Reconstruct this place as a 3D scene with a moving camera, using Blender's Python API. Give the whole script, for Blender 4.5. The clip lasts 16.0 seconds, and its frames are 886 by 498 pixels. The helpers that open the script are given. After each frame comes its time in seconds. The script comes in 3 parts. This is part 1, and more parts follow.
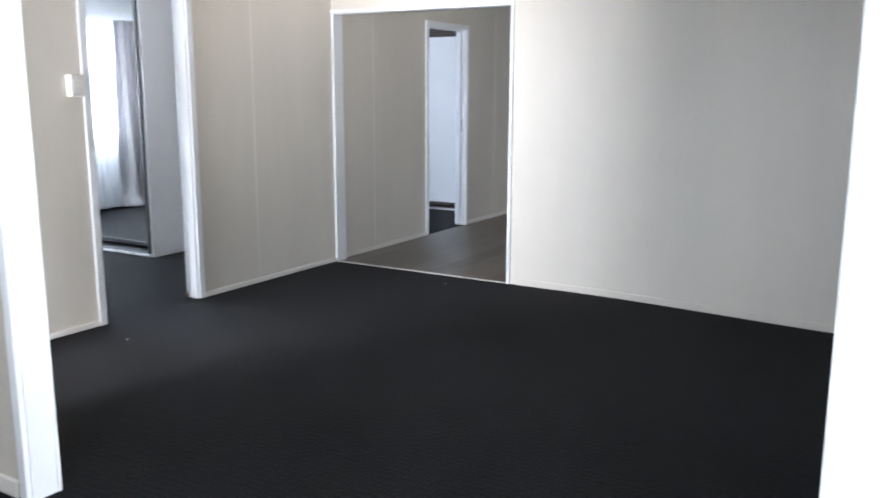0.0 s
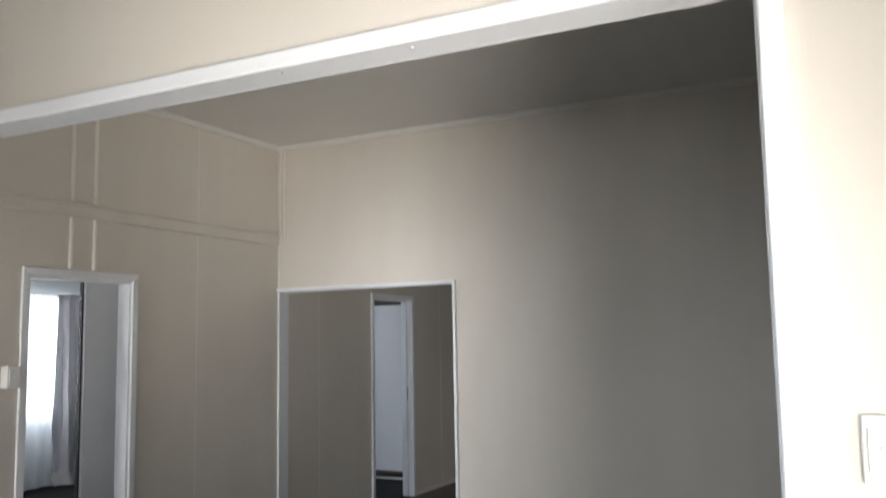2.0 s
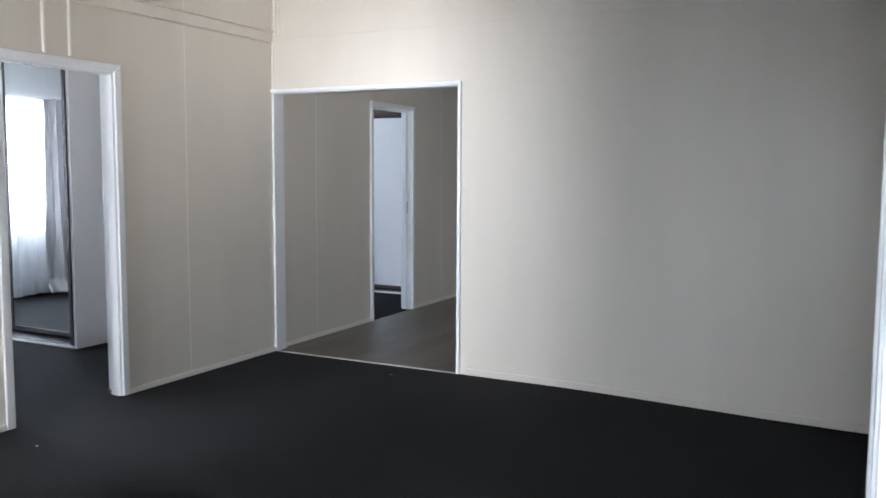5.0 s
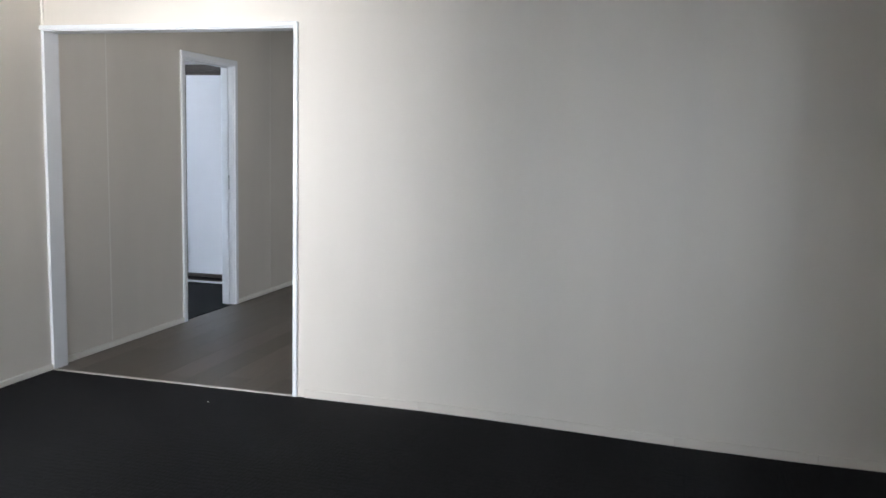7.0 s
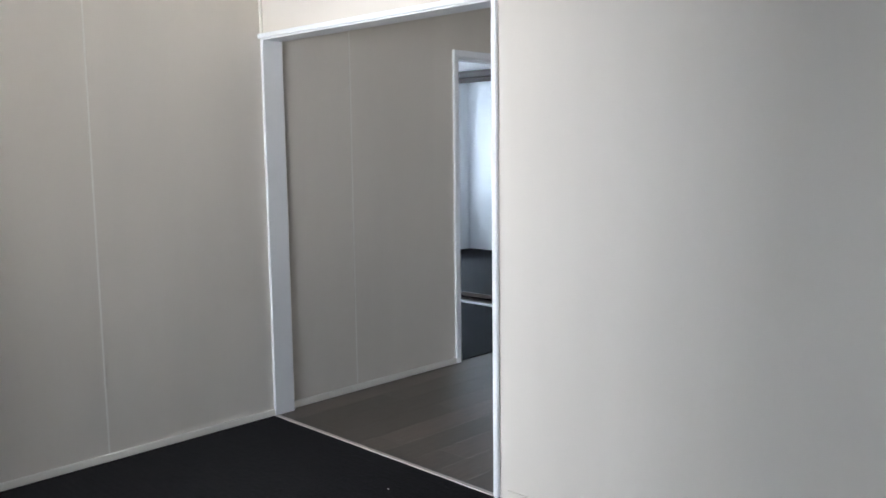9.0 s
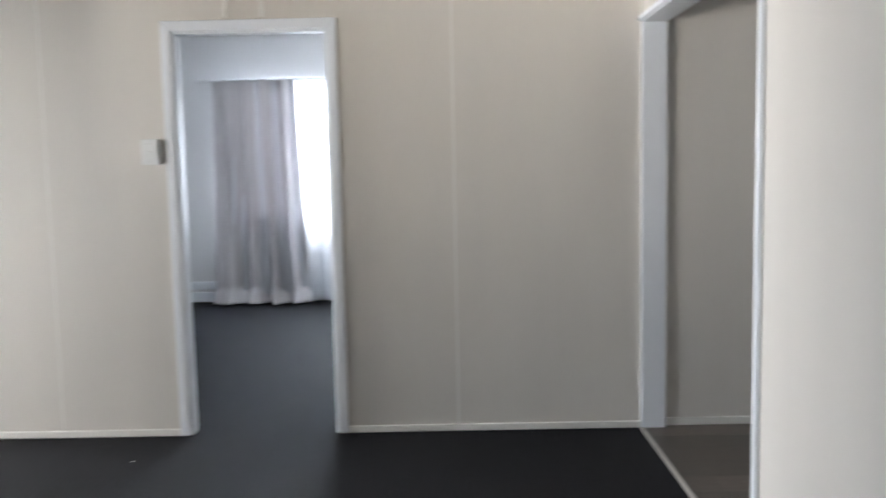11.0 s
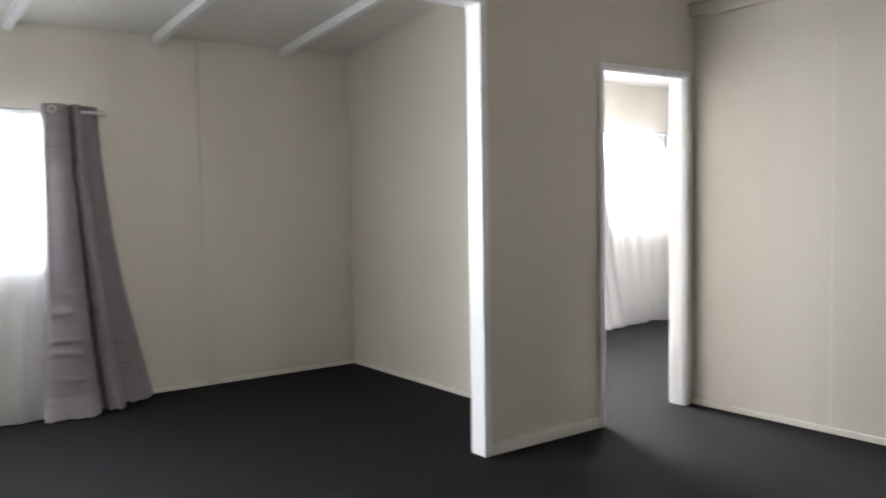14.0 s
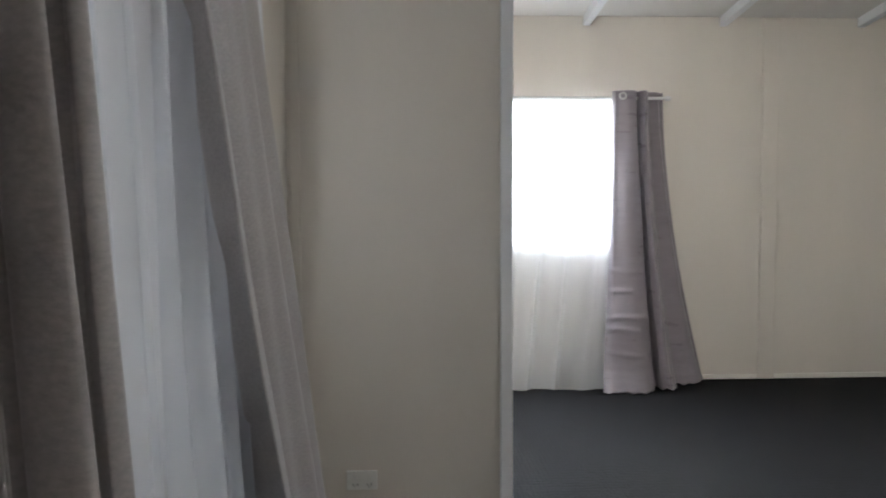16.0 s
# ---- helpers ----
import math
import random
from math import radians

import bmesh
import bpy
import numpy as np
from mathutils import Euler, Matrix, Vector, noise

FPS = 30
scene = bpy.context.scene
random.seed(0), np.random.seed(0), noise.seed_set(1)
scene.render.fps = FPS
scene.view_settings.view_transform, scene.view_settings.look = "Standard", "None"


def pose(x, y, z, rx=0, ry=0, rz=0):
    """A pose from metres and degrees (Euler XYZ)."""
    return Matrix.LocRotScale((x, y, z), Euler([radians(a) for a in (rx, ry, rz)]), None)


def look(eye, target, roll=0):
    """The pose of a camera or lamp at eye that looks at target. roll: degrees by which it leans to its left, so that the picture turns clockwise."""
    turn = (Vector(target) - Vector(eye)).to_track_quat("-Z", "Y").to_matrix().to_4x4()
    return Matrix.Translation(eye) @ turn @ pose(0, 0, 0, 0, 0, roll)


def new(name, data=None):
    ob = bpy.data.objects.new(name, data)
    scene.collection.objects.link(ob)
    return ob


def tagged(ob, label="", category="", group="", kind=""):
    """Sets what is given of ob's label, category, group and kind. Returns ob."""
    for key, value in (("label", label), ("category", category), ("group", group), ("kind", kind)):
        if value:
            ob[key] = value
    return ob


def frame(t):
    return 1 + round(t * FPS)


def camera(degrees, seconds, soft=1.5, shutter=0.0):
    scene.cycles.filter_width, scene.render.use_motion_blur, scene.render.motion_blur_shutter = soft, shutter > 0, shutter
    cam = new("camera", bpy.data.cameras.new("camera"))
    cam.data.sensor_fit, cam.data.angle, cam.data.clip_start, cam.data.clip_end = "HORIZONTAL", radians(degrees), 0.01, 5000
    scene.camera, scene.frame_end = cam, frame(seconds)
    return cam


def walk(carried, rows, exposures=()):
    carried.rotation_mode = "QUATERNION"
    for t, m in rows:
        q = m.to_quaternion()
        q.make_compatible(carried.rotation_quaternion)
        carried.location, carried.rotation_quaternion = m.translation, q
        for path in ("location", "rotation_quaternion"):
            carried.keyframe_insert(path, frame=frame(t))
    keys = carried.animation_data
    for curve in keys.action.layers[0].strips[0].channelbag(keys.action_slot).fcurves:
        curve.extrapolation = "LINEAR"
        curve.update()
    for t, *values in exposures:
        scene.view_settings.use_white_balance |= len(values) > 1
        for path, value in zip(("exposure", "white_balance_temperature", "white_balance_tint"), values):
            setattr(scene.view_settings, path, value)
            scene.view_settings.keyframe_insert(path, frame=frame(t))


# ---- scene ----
cam = camera(55.3, 16.0, soft=1.6, shutter=0.4)
PATH = [
    (0, (4.373, -5.59, 1.431), (3.37, -3.9, 1.061), 0.2),
    (0.5, (4.38, -5.607, 1.457), (3.494, -3.839, 1.16), 0.1),
    (1, (4.379, -5.61, 1.502), (3.488, -3.825, 1.37), -0.3),
    (1.5, (4.392, -5.595, 1.561), (3.49, -3.81, 1.577), -0.8),
    (2, (4.401, -5.583, 1.613), (3.494, -3.813, 1.827), -1.0),
    (2.5, (4.392, -5.581, 1.622), (3.495, -3.829, 1.973), -1.2),
    (3, (4.377, -5.588, 1.613), (3.481, -3.836, 1.974), -0.7),
    (3.5, (4.37, -5.559, 1.593), (3.455, -3.787, 1.733), -0.1),
    (4, (4.333, -5.551, 1.514), (3.414, -3.775, 1.451), 0.3),
    (4.2, (4.319, -5.533, 1.5), (3.397, -3.763, 1.374), 0.4),
    (6.3, (3.809, -4.674, 1.366), (3.03, -2.847, 1.138), 0.8),
    (6.5, (3.725, -4.562, 1.39), (3.079, -2.684, 1.149), 1.3),
    (7, (3.631, -4.241, 1.423), (3.106, -2.327, 1.179), 1.4),
    (7.5, (3.577, -3.856, 1.429), (2.895, -1.994, 1.172), 0.1),
    (8, (3.553, -3.47, 1.456), (2.632, -1.712, 1.209), -0.8),
    (8.2, (3.603, -3.292, 1.458), (2.568, -1.597, 1.22), -1.0),
    (10.3, (4.112, -1.568, 1.448), (2.286, -0.787, 1.195), -0.7),
    (10.5, (4.138, -1.421, 1.432), (2.249, -0.808, 1.195), -1.0),
    (10.7, (4.155, -1.19, 1.403), (2.204, -0.833, 1.187), -1.2),
    (11, (4.222, -0.957, 1.352), (2.232, -0.974, 1.155), -1.2),
    (11.3, (4.244, -0.829, 1.357), (2.284, -1.167, 1.139), -1.1),
    (11.5, (4.233, -0.757, 1.35), (2.323, -1.307, 1.129), -1.0),
    (12, (4.229, -0.629, 1.369), (2.462, -1.539, 1.147), -0.7),
    (12.5, (4.308, -0.531, 1.386), (2.599, -1.55, 1.182), -0.2),
    (13, (4.404, -0.519, 1.386), (2.797, -1.698, 1.219), -0.7),
    (13.5, (4.48, -0.607, 1.363), (3.047, -1.996, 1.224), -0.9),
    (14, (4.469, -0.599, 1.33), (3.257, -2.185, 1.208), -0.9),
    (14.5, (4.51, -0.64, 1.369), (3.565, -2.397, 1.23), -1.0),
    (15, (4.576, -0.672, 1.345), (3.957, -2.569, 1.212), -0.8),
    (15.5, (4.614, -0.71, 1.304), (4.317, -2.683, 1.177), -0.5),
    (16, (4.64, -0.776, 1.263), (4.535, -2.77, 1.14), -0.2),
]
EXPOSURES = [(0.0, 0.15, 6050, 10), (0.5, -0.45, 6150, 10), (1.0, -0.6, 6300, 10), (1.5, -0.7, 6450, 10), (2.0, -1.08, 6550, 10), (2.5, -1.36, 6550, 10), (3.0, -1.4, 6400, 10), (3.6, -1.2, 6100, 10), (4.2, -0.75, 6050, 10),
             (6.5, -0.1, 6250, 10), (8.2, -0.18, 6050, 10), (10.3, -0.2, 6150, 10), (11.2, -0.13, 6250, 10), (12.5, -0.35, 6400, 10), (13.5, -0.2, 6450, 10), (14.5, -0.1, 6500, 10), (15.5, -0.1, 6400, 10), (16.0, 0.25, 6400, 10)]
walk(cam, [(t, look(eye, target, roll)) for t, eye, target, roll in PATH], EXPOSURES)

# ---- light ----
world = bpy.data.worlds.new("sky")
scene.world = world
world.use_nodes = True
wn = world.node_tree.nodes
sky = wn.new("ShaderNodeTexSky")
sky.sky_type, sky.sun_disc = "NISHITA", False
sky.sun_elevation, sky.sun_rotation = radians(58), radians(0)
world.node_tree.links.new(sky.outputs[0], wn["Background"].inputs[0])
wn["Background"].inputs[1].default_value = 0.1
sun = new("sun", bpy.data.lights.new("sun", "SUN"))
sun.data.energy, sun.data.angle, sun.data.color = 2.5, radians(0.5), (1.0, 0.95, 0.87)
sun.matrix_world = look((0, 0, 20), (0, -12.5, 0))


def window_light(name, centre, aim, width, height, watts, colour, spread=180):
    """An area lamp in a window's opening, for daylight or added fill."""
    ob = new(name, bpy.data.lights.new(name, "AREA"))
    ob.data.shape, ob.data.size, ob.data.size_y = "RECTANGLE", width, height
    ob.data.energy, ob.data.color, ob.data.spread = watts, colour, radians(spread)
    ob.matrix_world = look(centre, aim)
    return ob


window_light("daylight_verandah", (3.75, -6.60, 1.42), (1.6, 0, 0.3), 1.26, 0.96, 90, (0.88, 0.94, 1.0), 58)
window_light("daylight_verandah_sky", (4.0, -6.462, 1.42), (4.0, -4.9, -0.5), 1.76, 0.90, 30, (0.92, 0.96, 1.0), 130)
window_light("daylight_verandah_ground", (4.0, -6.61, 1.40), (4.0, -4.9, 3.1), 1.78, 0.96, 8, (1.0, 0.97, 0.92), 130)
window_light("daylight_entrance", (5.68, -6.62, 0.60), (-0.1, 0.0, 3.8), 0.88, 1.10, 40, (1.0, 0.93, 0.84), 44)
# Fill through an unseen end window, both added to brighten the west wall.
window_light("daylight_end_window", (7.22, -4.85, 1.15), (0, -2.4, 0.9), 1.5, 1.86, 33, (0.98, 0.98, 0.97), 62)
window_light("daylight_side_room", (-2.46, -6.60, 1.52), (-1.5, -3.4, 0.7), 1.16, 0.86, 170, (1.0, 0.97, 0.94))
window_light("daylight_side_room_near", (0.02, -6.60, 1.52), (0.40, -2.0, 0.6), 1.16, 0.86, 190, (0.99, 0.98, 0.98), 110)
window_light("daylight_bedroom", (-4.56, -2.045, 1.48), (0, -2.12, 1.0), 2.0, 1.30, 560, (0.87, 0.93, 1.0))
window_light("daylight_back_bedroom", (-4.56, 1.60, 1.5), (0, 1.60, 1.3), 1.6, 1.3, 300, (0.78, 0.88, 1.0))
# Fill for the hall through a kitchen window added out of view.
window_light("daylight_kitchen", (4.62, 2.4, 1.55), (0, 2.4, 1.3), 1.2, 1.0, 11, (0.95, 0.97, 1.0))
# Added fill for the living room; this curtained window is taken as closed.
window_light("daylight_living", (5.2, -2.4, 1.48), (0, -2.4, 1.48), 1.4, 1.10, 37, (0.96, 0.98, 1.0))


# ---- materials ----
def material(name, colour, rough=0.6, metal=0.0, vary=0.06, scale=6.0, bump=0.02, bump_scale=120.0, spec=0.5, stretch=(1, 1, 1)):
    """A surface with blotches at a large scale and grain at a small one."""
    m = bpy.data.materials.new(name)
    m.use_nodes = True
    n, l = m.node_tree.nodes, m.node_tree.links
    b = n["Principled BSDF"]
    b.inputs["Metallic"].default_value = metal
    b.inputs["Specular IOR Level"].default_value = spec
    tc = n.new("ShaderNodeTexCoord")
    mp = n.new("ShaderNodeMapping")
    mp.inputs["Scale"].default_value = stretch
    l.new(tc.outputs["Object"], mp.inputs[0])
    big = n.new("ShaderNodeTexNoise")
    big.inputs["Scale"].default_value, big.inputs["Detail"].default_value = scale, 5
    l.new(mp.outputs[0], big.inputs["Vector"])
    ramp = n.new("ShaderNodeValToRGB")
    e = ramp.color_ramp.elements
    e[0].position, e[1].position = 0.3, 0.7
    e[0].color = (*[c * (1 - vary) for c in colour], 1)
    e[1].color = (*[min(1, c * (1 + vary)) for c in colour], 1)
    l.new(big.outputs["Fac"], ramp.inputs[0])
    l.new(ramp.outputs[0], b.inputs["Base Color"])
    rr = n.new("ShaderNodeMapRange")
    rr.inputs[3].default_value, rr.inputs[4].default_value = max(0.02, rough - 0.08), min(1, rough + 0.08)
    l.new(big.outputs["Fac"], rr.inputs[0])
    l.new(rr.outputs[0], b.inputs["Roughness"])
    fine = n.new("ShaderNodeTexNoise")
    fine.inputs["Scale"].default_value, fine.inputs["Detail"].default_value = bump_scale, 3
    l.new(mp.outputs[0], fine.inputs["Vector"])
    bp = n.new("ShaderNodeBump")
    bp.inputs["Strength"].default_value, bp.inputs["Distance"].default_value = bump * 10, 0.002
    l.new(fine.outputs["Fac"], bp.inputs["Height"])
    l.new(bp.outputs[0], b.inputs["Normal"])
    return m


WALL = material("cream_wall_paint", (0.72, 0.68, 0.624), 0.44, vary=0.035, scale=1.0, bump=0.02, bump_scale=60, stretch=(2.6, 2.6, 0.45))


def wavy(m, depth, strength):
    """Sheets that bow a little between their studs, so that gloss breaks into soft upright streaks."""
    n, l = m.node_tree.nodes, m.node_tree.links
    fine = next(q for q in n if q.type == "BUMP")
    tc, mp, slow = n.new("ShaderNodeTexCoord"), n.new("ShaderNodeMapping"), n.new("ShaderNodeTexNoise")
    mp.inputs["Scale"].default_value = (1.0, 1.0, 0.12)
    slow.inputs["Scale"].default_value, slow.inputs["Detail"].default_value = 3.2, 1.5
    l.new(tc.outputs["Object"], mp.inputs[0])
    l.new(mp.outputs[0], slow.inputs["Vector"])
    wide = n.new("ShaderNodeBump")
    wide.inputs["Strength"].default_value, wide.inputs["Distance"].default_value = strength, depth
    l.new(slow.outputs["Fac"], wide.inputs["Height"])
    l.new(wide.outputs[0], fine.inputs["Normal"])


wavy(WALL, 0.02, 0.7)
WHITE_WALL = material("white_wall_paint", (0.74, 0.74, 0.75), 0.6, vary=0.02, scale=1.5)
CEIL = material("ceiling_paint", (0.76, 0.75, 0.73), 0.7, vary=0.02, scale=1.5)
TRIM = material("white_gloss_enamel", (0.88, 0.905, 0.945), 0.36, vary=0.015, scale=3, bump=0.0015, bump_scale=14)
CREAM_TRIM = material("cream_gloss_enamel", (0.84, 0.82, 0.77), 0.35, vary=0.02, scale=4, bump=0.004, bump_scale=14)
# Paler than WALL: the gloss highlights of the sheet joints, put into the colour.
JOINT_LIT = material("joint_highlight", (0.85, 0.83, 0.785), 0.32, vary=0.03, scale=5, bump=0.01)
PLASTIC = material("white_plastic", (0.80, 0.80, 0.78), 0.3, vary=0.01, bump=0.0)
DARK = material("dark_slot", (0.02, 0.02, 0.02), 0.5, vary=0.0, bump=0.0)
ALU = material("white_aluminium", (0.75, 0.76, 0.77), 0.35, metal=0.3, vary=0.02, bump=0.005)
BLACK_ALU = material("black_aluminium", (0.014, 0.014, 0.016), 0.5, metal=0.0, vary=0.05, bump=0.005)
BROWN = material("dark_brown_track", (0.055, 0.04, 0.032), 0.45, vary=0.1, bump=0.01)
STEEL = material("brushed_steel", (0.55, 0.55, 0.54), 0.3, metal=1.0, vary=0.03, bump=0.01)
BARE = material("bare_timber", (0.22, 0.12, 0.06), 0.8, vary=0.3, scale=40, bump=0.05)
PANEL = material("white_melamine", (0.78, 0.78, 0.81), 0.35, vary=0.015, scale=3, bump=0.004)
STRIP = material("threshold_strip", (0.62, 0.60, 0.56), 0.4, metal=0.3, vary=0.05)
GROUND = material("dry_ground", (0.16, 0.15, 0.09), 0.95, vary=0.25, scale=0.8, bump=0.1, bump_scale=20)


def carpet():
    m = material("charcoal_carpet", (0.0092, 0.0092, 0.0105), 0.8, vary=0.16, scale=2.2, bump=0.0, spec=0.09)
    n, l = m.node_tree.nodes, m.node_tree.links
    b = n["Principled BSDF"]
    tc = n.new("ShaderNodeTexCoord")
    v = n.new("ShaderNodeTexVoronoi")
    v.inputs["Scale"].default_value, v.inputs["Randomness"].default_value = 46, 0.3
    rows = n.new("ShaderNodeMapping")
    rows.inputs["Scale"].default_value = (1.0, 0.62, 1.0)
    l.new(tc.outputs["Object"], rows.inputs[0])
    l.new(rows.outputs[0], v.inputs["Vector"])
    g = n.new("ShaderNodeTexNoise")
    g.inputs["Scale"].default_value, g.inputs["Detail"].default_value = 420, 2
    l.new(tc.outputs["Object"], g.inputs["Vector"])
    add = n.new("ShaderNodeMath")
    add.operation = "MULTIPLY_ADD"
    add.inputs[1].default_value = 0.5
    l.new(g.outputs["Fac"], add.inputs[0])
    l.new(v.outputs["Distance"], add.inputs[2])
    bp = n.new("ShaderNodeBump")
    bp.inputs["Strength"].default_value, bp.inputs["Distance"].default_value = 0.65, 0.004
    bp.invert = True
    l.new(add.outputs[0], bp.inputs["Height"])
    l.new(bp.outputs[0], b.inputs["Normal"])
    old = b.inputs["Base Color"].links[0].from_socket
    # Loop tops lighter, gaps darker: relief shading put into the base colour.
    loop_shade = n.new("ShaderNodeMapRange")
    loop_shade.inputs[1].default_value, loop_shade.inputs[2].default_value = 0.1, 0.75
    loop_shade.inputs[3].default_value, loop_shade.inputs[4].default_value = 1.3, 0.65
    l.new(v.outputs["Distance"], loop_shade.inputs[0])
    tint = n.new("ShaderNodeVectorMath")
    tint.operation = "SCALE"
    l.new(old, tint.inputs[0])
    l.new(loop_shade.outputs[0], tint.inputs["Scale"])
    l.new(tint.outputs[0], b.inputs["Base Color"])
    b.inputs["Sheen Weight"].default_value = 0.024
    b.inputs["Sheen Roughness"].default_value = 0.4
    b.inputs["Sheen Tint"].default_value = (0.5, 0.5, 0.55, 1)
    return m


def plank_wood():
    m = material("grey_brown_vinyl", (0.125, 0.105, 0.09), 0.42, vary=0.22, scale=5, bump=0.02, bump_scale=90, stretch=(9, 0.8, 1))
    n, l = m.node_tree.nodes, m.node_tree.links
    b = n["Principled BSDF"]
    old = b.inputs["Base Color"].links[0].from_socket
    info = n.new("ShaderNodeObjectInfo")
    mr = n.new("ShaderNodeMapRange")
    mr.inputs[3].default_value, mr.inputs[4].default_value = 0.78, 1.2
    l.new(info.outputs["Random"], mr.inputs[0])
    mix = n.new("ShaderNodeVectorMath")
    mix.operation = "SCALE"
    l.new(old, mix.inputs[0])
    l.new(mr.outputs[0], mix.inputs["Scale"])
    l.new(mix.outputs[0], b.inputs["Base Color"])
    return m


def fabric(name, colour, weave, through_part, rough=0.6, clear=0.0, sheen=0.2, slub=(1, 1, 0.25), vary=0.06, blotch=9):
    """Cloth: woven relief, some light let through, and for sheers open gaps."""
    m = material(name, colour, rough, vary=vary, scale=blotch, bump=0.04, bump_scale=weave, stretch=slub)
    n, l = m.node_tree.nodes, m.node_tree.links
    b = n["Principled BSDF"]
    b.inputs["Sheen Weight"].default_value = sheen
    tr = n.new("ShaderNodeBsdfTranslucent")
    tr.inputs[0].default_value = (*colour, 1)
    mix = n.new("ShaderNodeMixShader")
    mix.inputs[0].default_value = through_part
    l.new(b.outputs[0], mix.inputs[1])
    l.new(tr.outputs[0], mix.inputs[2])
    last = mix
    if clear:
        tp = n.new("ShaderNodeBsdfTransparent")
        mix2 = n.new("ShaderNodeMixShader")
        mix2.inputs[0].default_value = clear
        l.new(mix.outputs[0], mix2.inputs[1])
        l.new(tp.outputs[0], mix2.inputs[2])
        last = mix2
    l.new(last.outputs[0], n["Material Output"].inputs[0])
    return m


def glass():
    m = bpy.data.materials.new("window_glass")
    m.use_nodes = True
    b = m.node_tree.nodes["Principled BSDF"]
    b.inputs["Transmission Weight"].default_value, b.inputs["Roughness"].default_value, b.inputs["IOR"].default_value = 1.0, 0.0, 1.45
    return m


def mirror():
    m = bpy.data.materials.new("mirror_glass")
    m.use_nodes = True
    b = m.node_tree.nodes["Principled BSDF"]
    b.inputs["Base Color"].default_value = (0.83, 0.86, 0.86, 1)
    b.inputs["Metallic"].default_value, b.inputs["Roughness"].default_value = 1.0, 0.01
    return m


CARPET, PLANK, GLASS, MIRROR = carpet(), plank_wood(), glass(), mirror()
DRAPE = fabric("grey_satin_drape", (0.262, 0.234, 0.266), 240, 0.03, 0.30, sheen=0.2, slub=(0.8, 0.8, 3.0), vary=0.06)
DRAPE_SLUB = fabric("textured_satin_drape", (0.43, 0.395, 0.385), 110, 0.18, 0.36, sheen=0.5, slub=(0.9, 0.9, 1.5), vary=0.14, blotch=150)
DRAPE_PALE = fabric("pale_grey_drape", (0.60, 0.57, 0.58), 260, 0.12, 0.42)
BLIND = fabric("grey_blind", (0.45, 0.44, 0.43), 300, 0.5, 0.7)
SHEER = fabric("white_sheer", (0.93, 0.95, 0.985), 500, 0.78, 0.8, clear=0.2)


# ---- building helpers ----
def mesh_of(name, bm, mat, smooth=False):
    me = bpy.data.meshes.new(name)
    bmesh.ops.recalc_face_normals(bm, faces=bm.faces)
    bm.to_mesh(me)
    bm.free()
    me.materials.append(mat)
    if smooth:
        me.polygons.foreach_set("use_smooth", [True] * len(me.polygons))
    return me


def box(bm, x0, x1, y0, y1, z0, z1, bevel=0.0, seg=2):
    """Adds a block to bm, with rounded edges if a bevel is given."""
    m = Matrix.LocRotScale(((x0 + x1) / 2, (y0 + y1) / 2, (z0 + z1) / 2), None, (abs(x1 - x0), abs(y1 - y0), abs(z1 - z0)))
    made = bmesh.ops.create_cube(bm, size=1, matrix=m)
    if bevel:
        edges = {e for v in made["verts"] for e in v.link_edges}
        bmesh.ops.bevel(bm, geom=list(edges), offset=bevel, segments=seg, profile=0.5, affect="EDGES")
    return bm


def rod_mesh(bm, a, b, r, n=14):
    """Adds a round bar from a to b."""
    a, b = Vector(a), Vector(b)
    q = (b - a).to_track_quat("Z", "Y").to_matrix().to_4x4()
    bmesh.ops.create_cone(bm, cap_ends=True, segments=n, radius1=r, radius2=r, depth=(b - a).length, matrix=Matrix.Translation((a + b) / 2) @ q)
    return bm


def part(name, bm, mat, parent, label="", smooth=False):
    ob = new(name, mesh_of(name, bm, mat, smooth))
    ob.parent = parent
    if label:
        ob["label"] = label
    return ob


def setting(name, bm, mat, label, category):
    return tagged(new(name, mesh_of(name, bm, mat)), label, category, kind="structure")


def thing(name, label, category, group="", kind="", at=(0, 0, 0)):
    ob = new(name)
    ob.empty_display_size = 0.1
    return tagged(ob, label, category, group, kind)


def blk(*a, bevel=0.0, seg=2):
    return box(bmesh.new(), *a, bevel=bevel, seg=seg)


def wall(name, axis, c0, c1, a0, a1, z0, z1, holes, mat, label):
    """A wall whose thickness runs from c0 to c1 on the axis, from a0 to a1 along the other one, with holes (a, b, bottom, top) cut through."""
    bm = bmesh.new()

    def piece(p, q, u, v):
        if q - p > 1e-4 and v - u > 1e-4:
            box(bm, *((c0, c1, p, q) if axis == "x" else (p, q, c0, c1)), u, v)
    at = a0
    for p, q, u, v in sorted(holes):
        piece(at, p, z0, z1)
        piece(p, q, z0, u)
        piece(p, q, v, z1)
        at = q
    piece(at, a1, z0, z1)
    return setting(name, bm, mat, label, "wall")


def span(axis, c0, c1, a0, a1, z0, z1, bevel=0.0, seg=2):
    return blk(*((c0, c1, a0, a1) if axis == "x" else (a0, a1, c0, c1)), z0, z1, bevel=bevel, seg=seg)


def mitre(bm, axis, inner, low):
    """Cuts the upper end of a leg at 45 degrees, from its inner to its outer edge."""
    i = 1 if axis == "x" else 0
    for v in bm.verts:
        if v.co.z > low - 0.02:
            v.co.z += abs(v.co[i] - inner)
    return bm


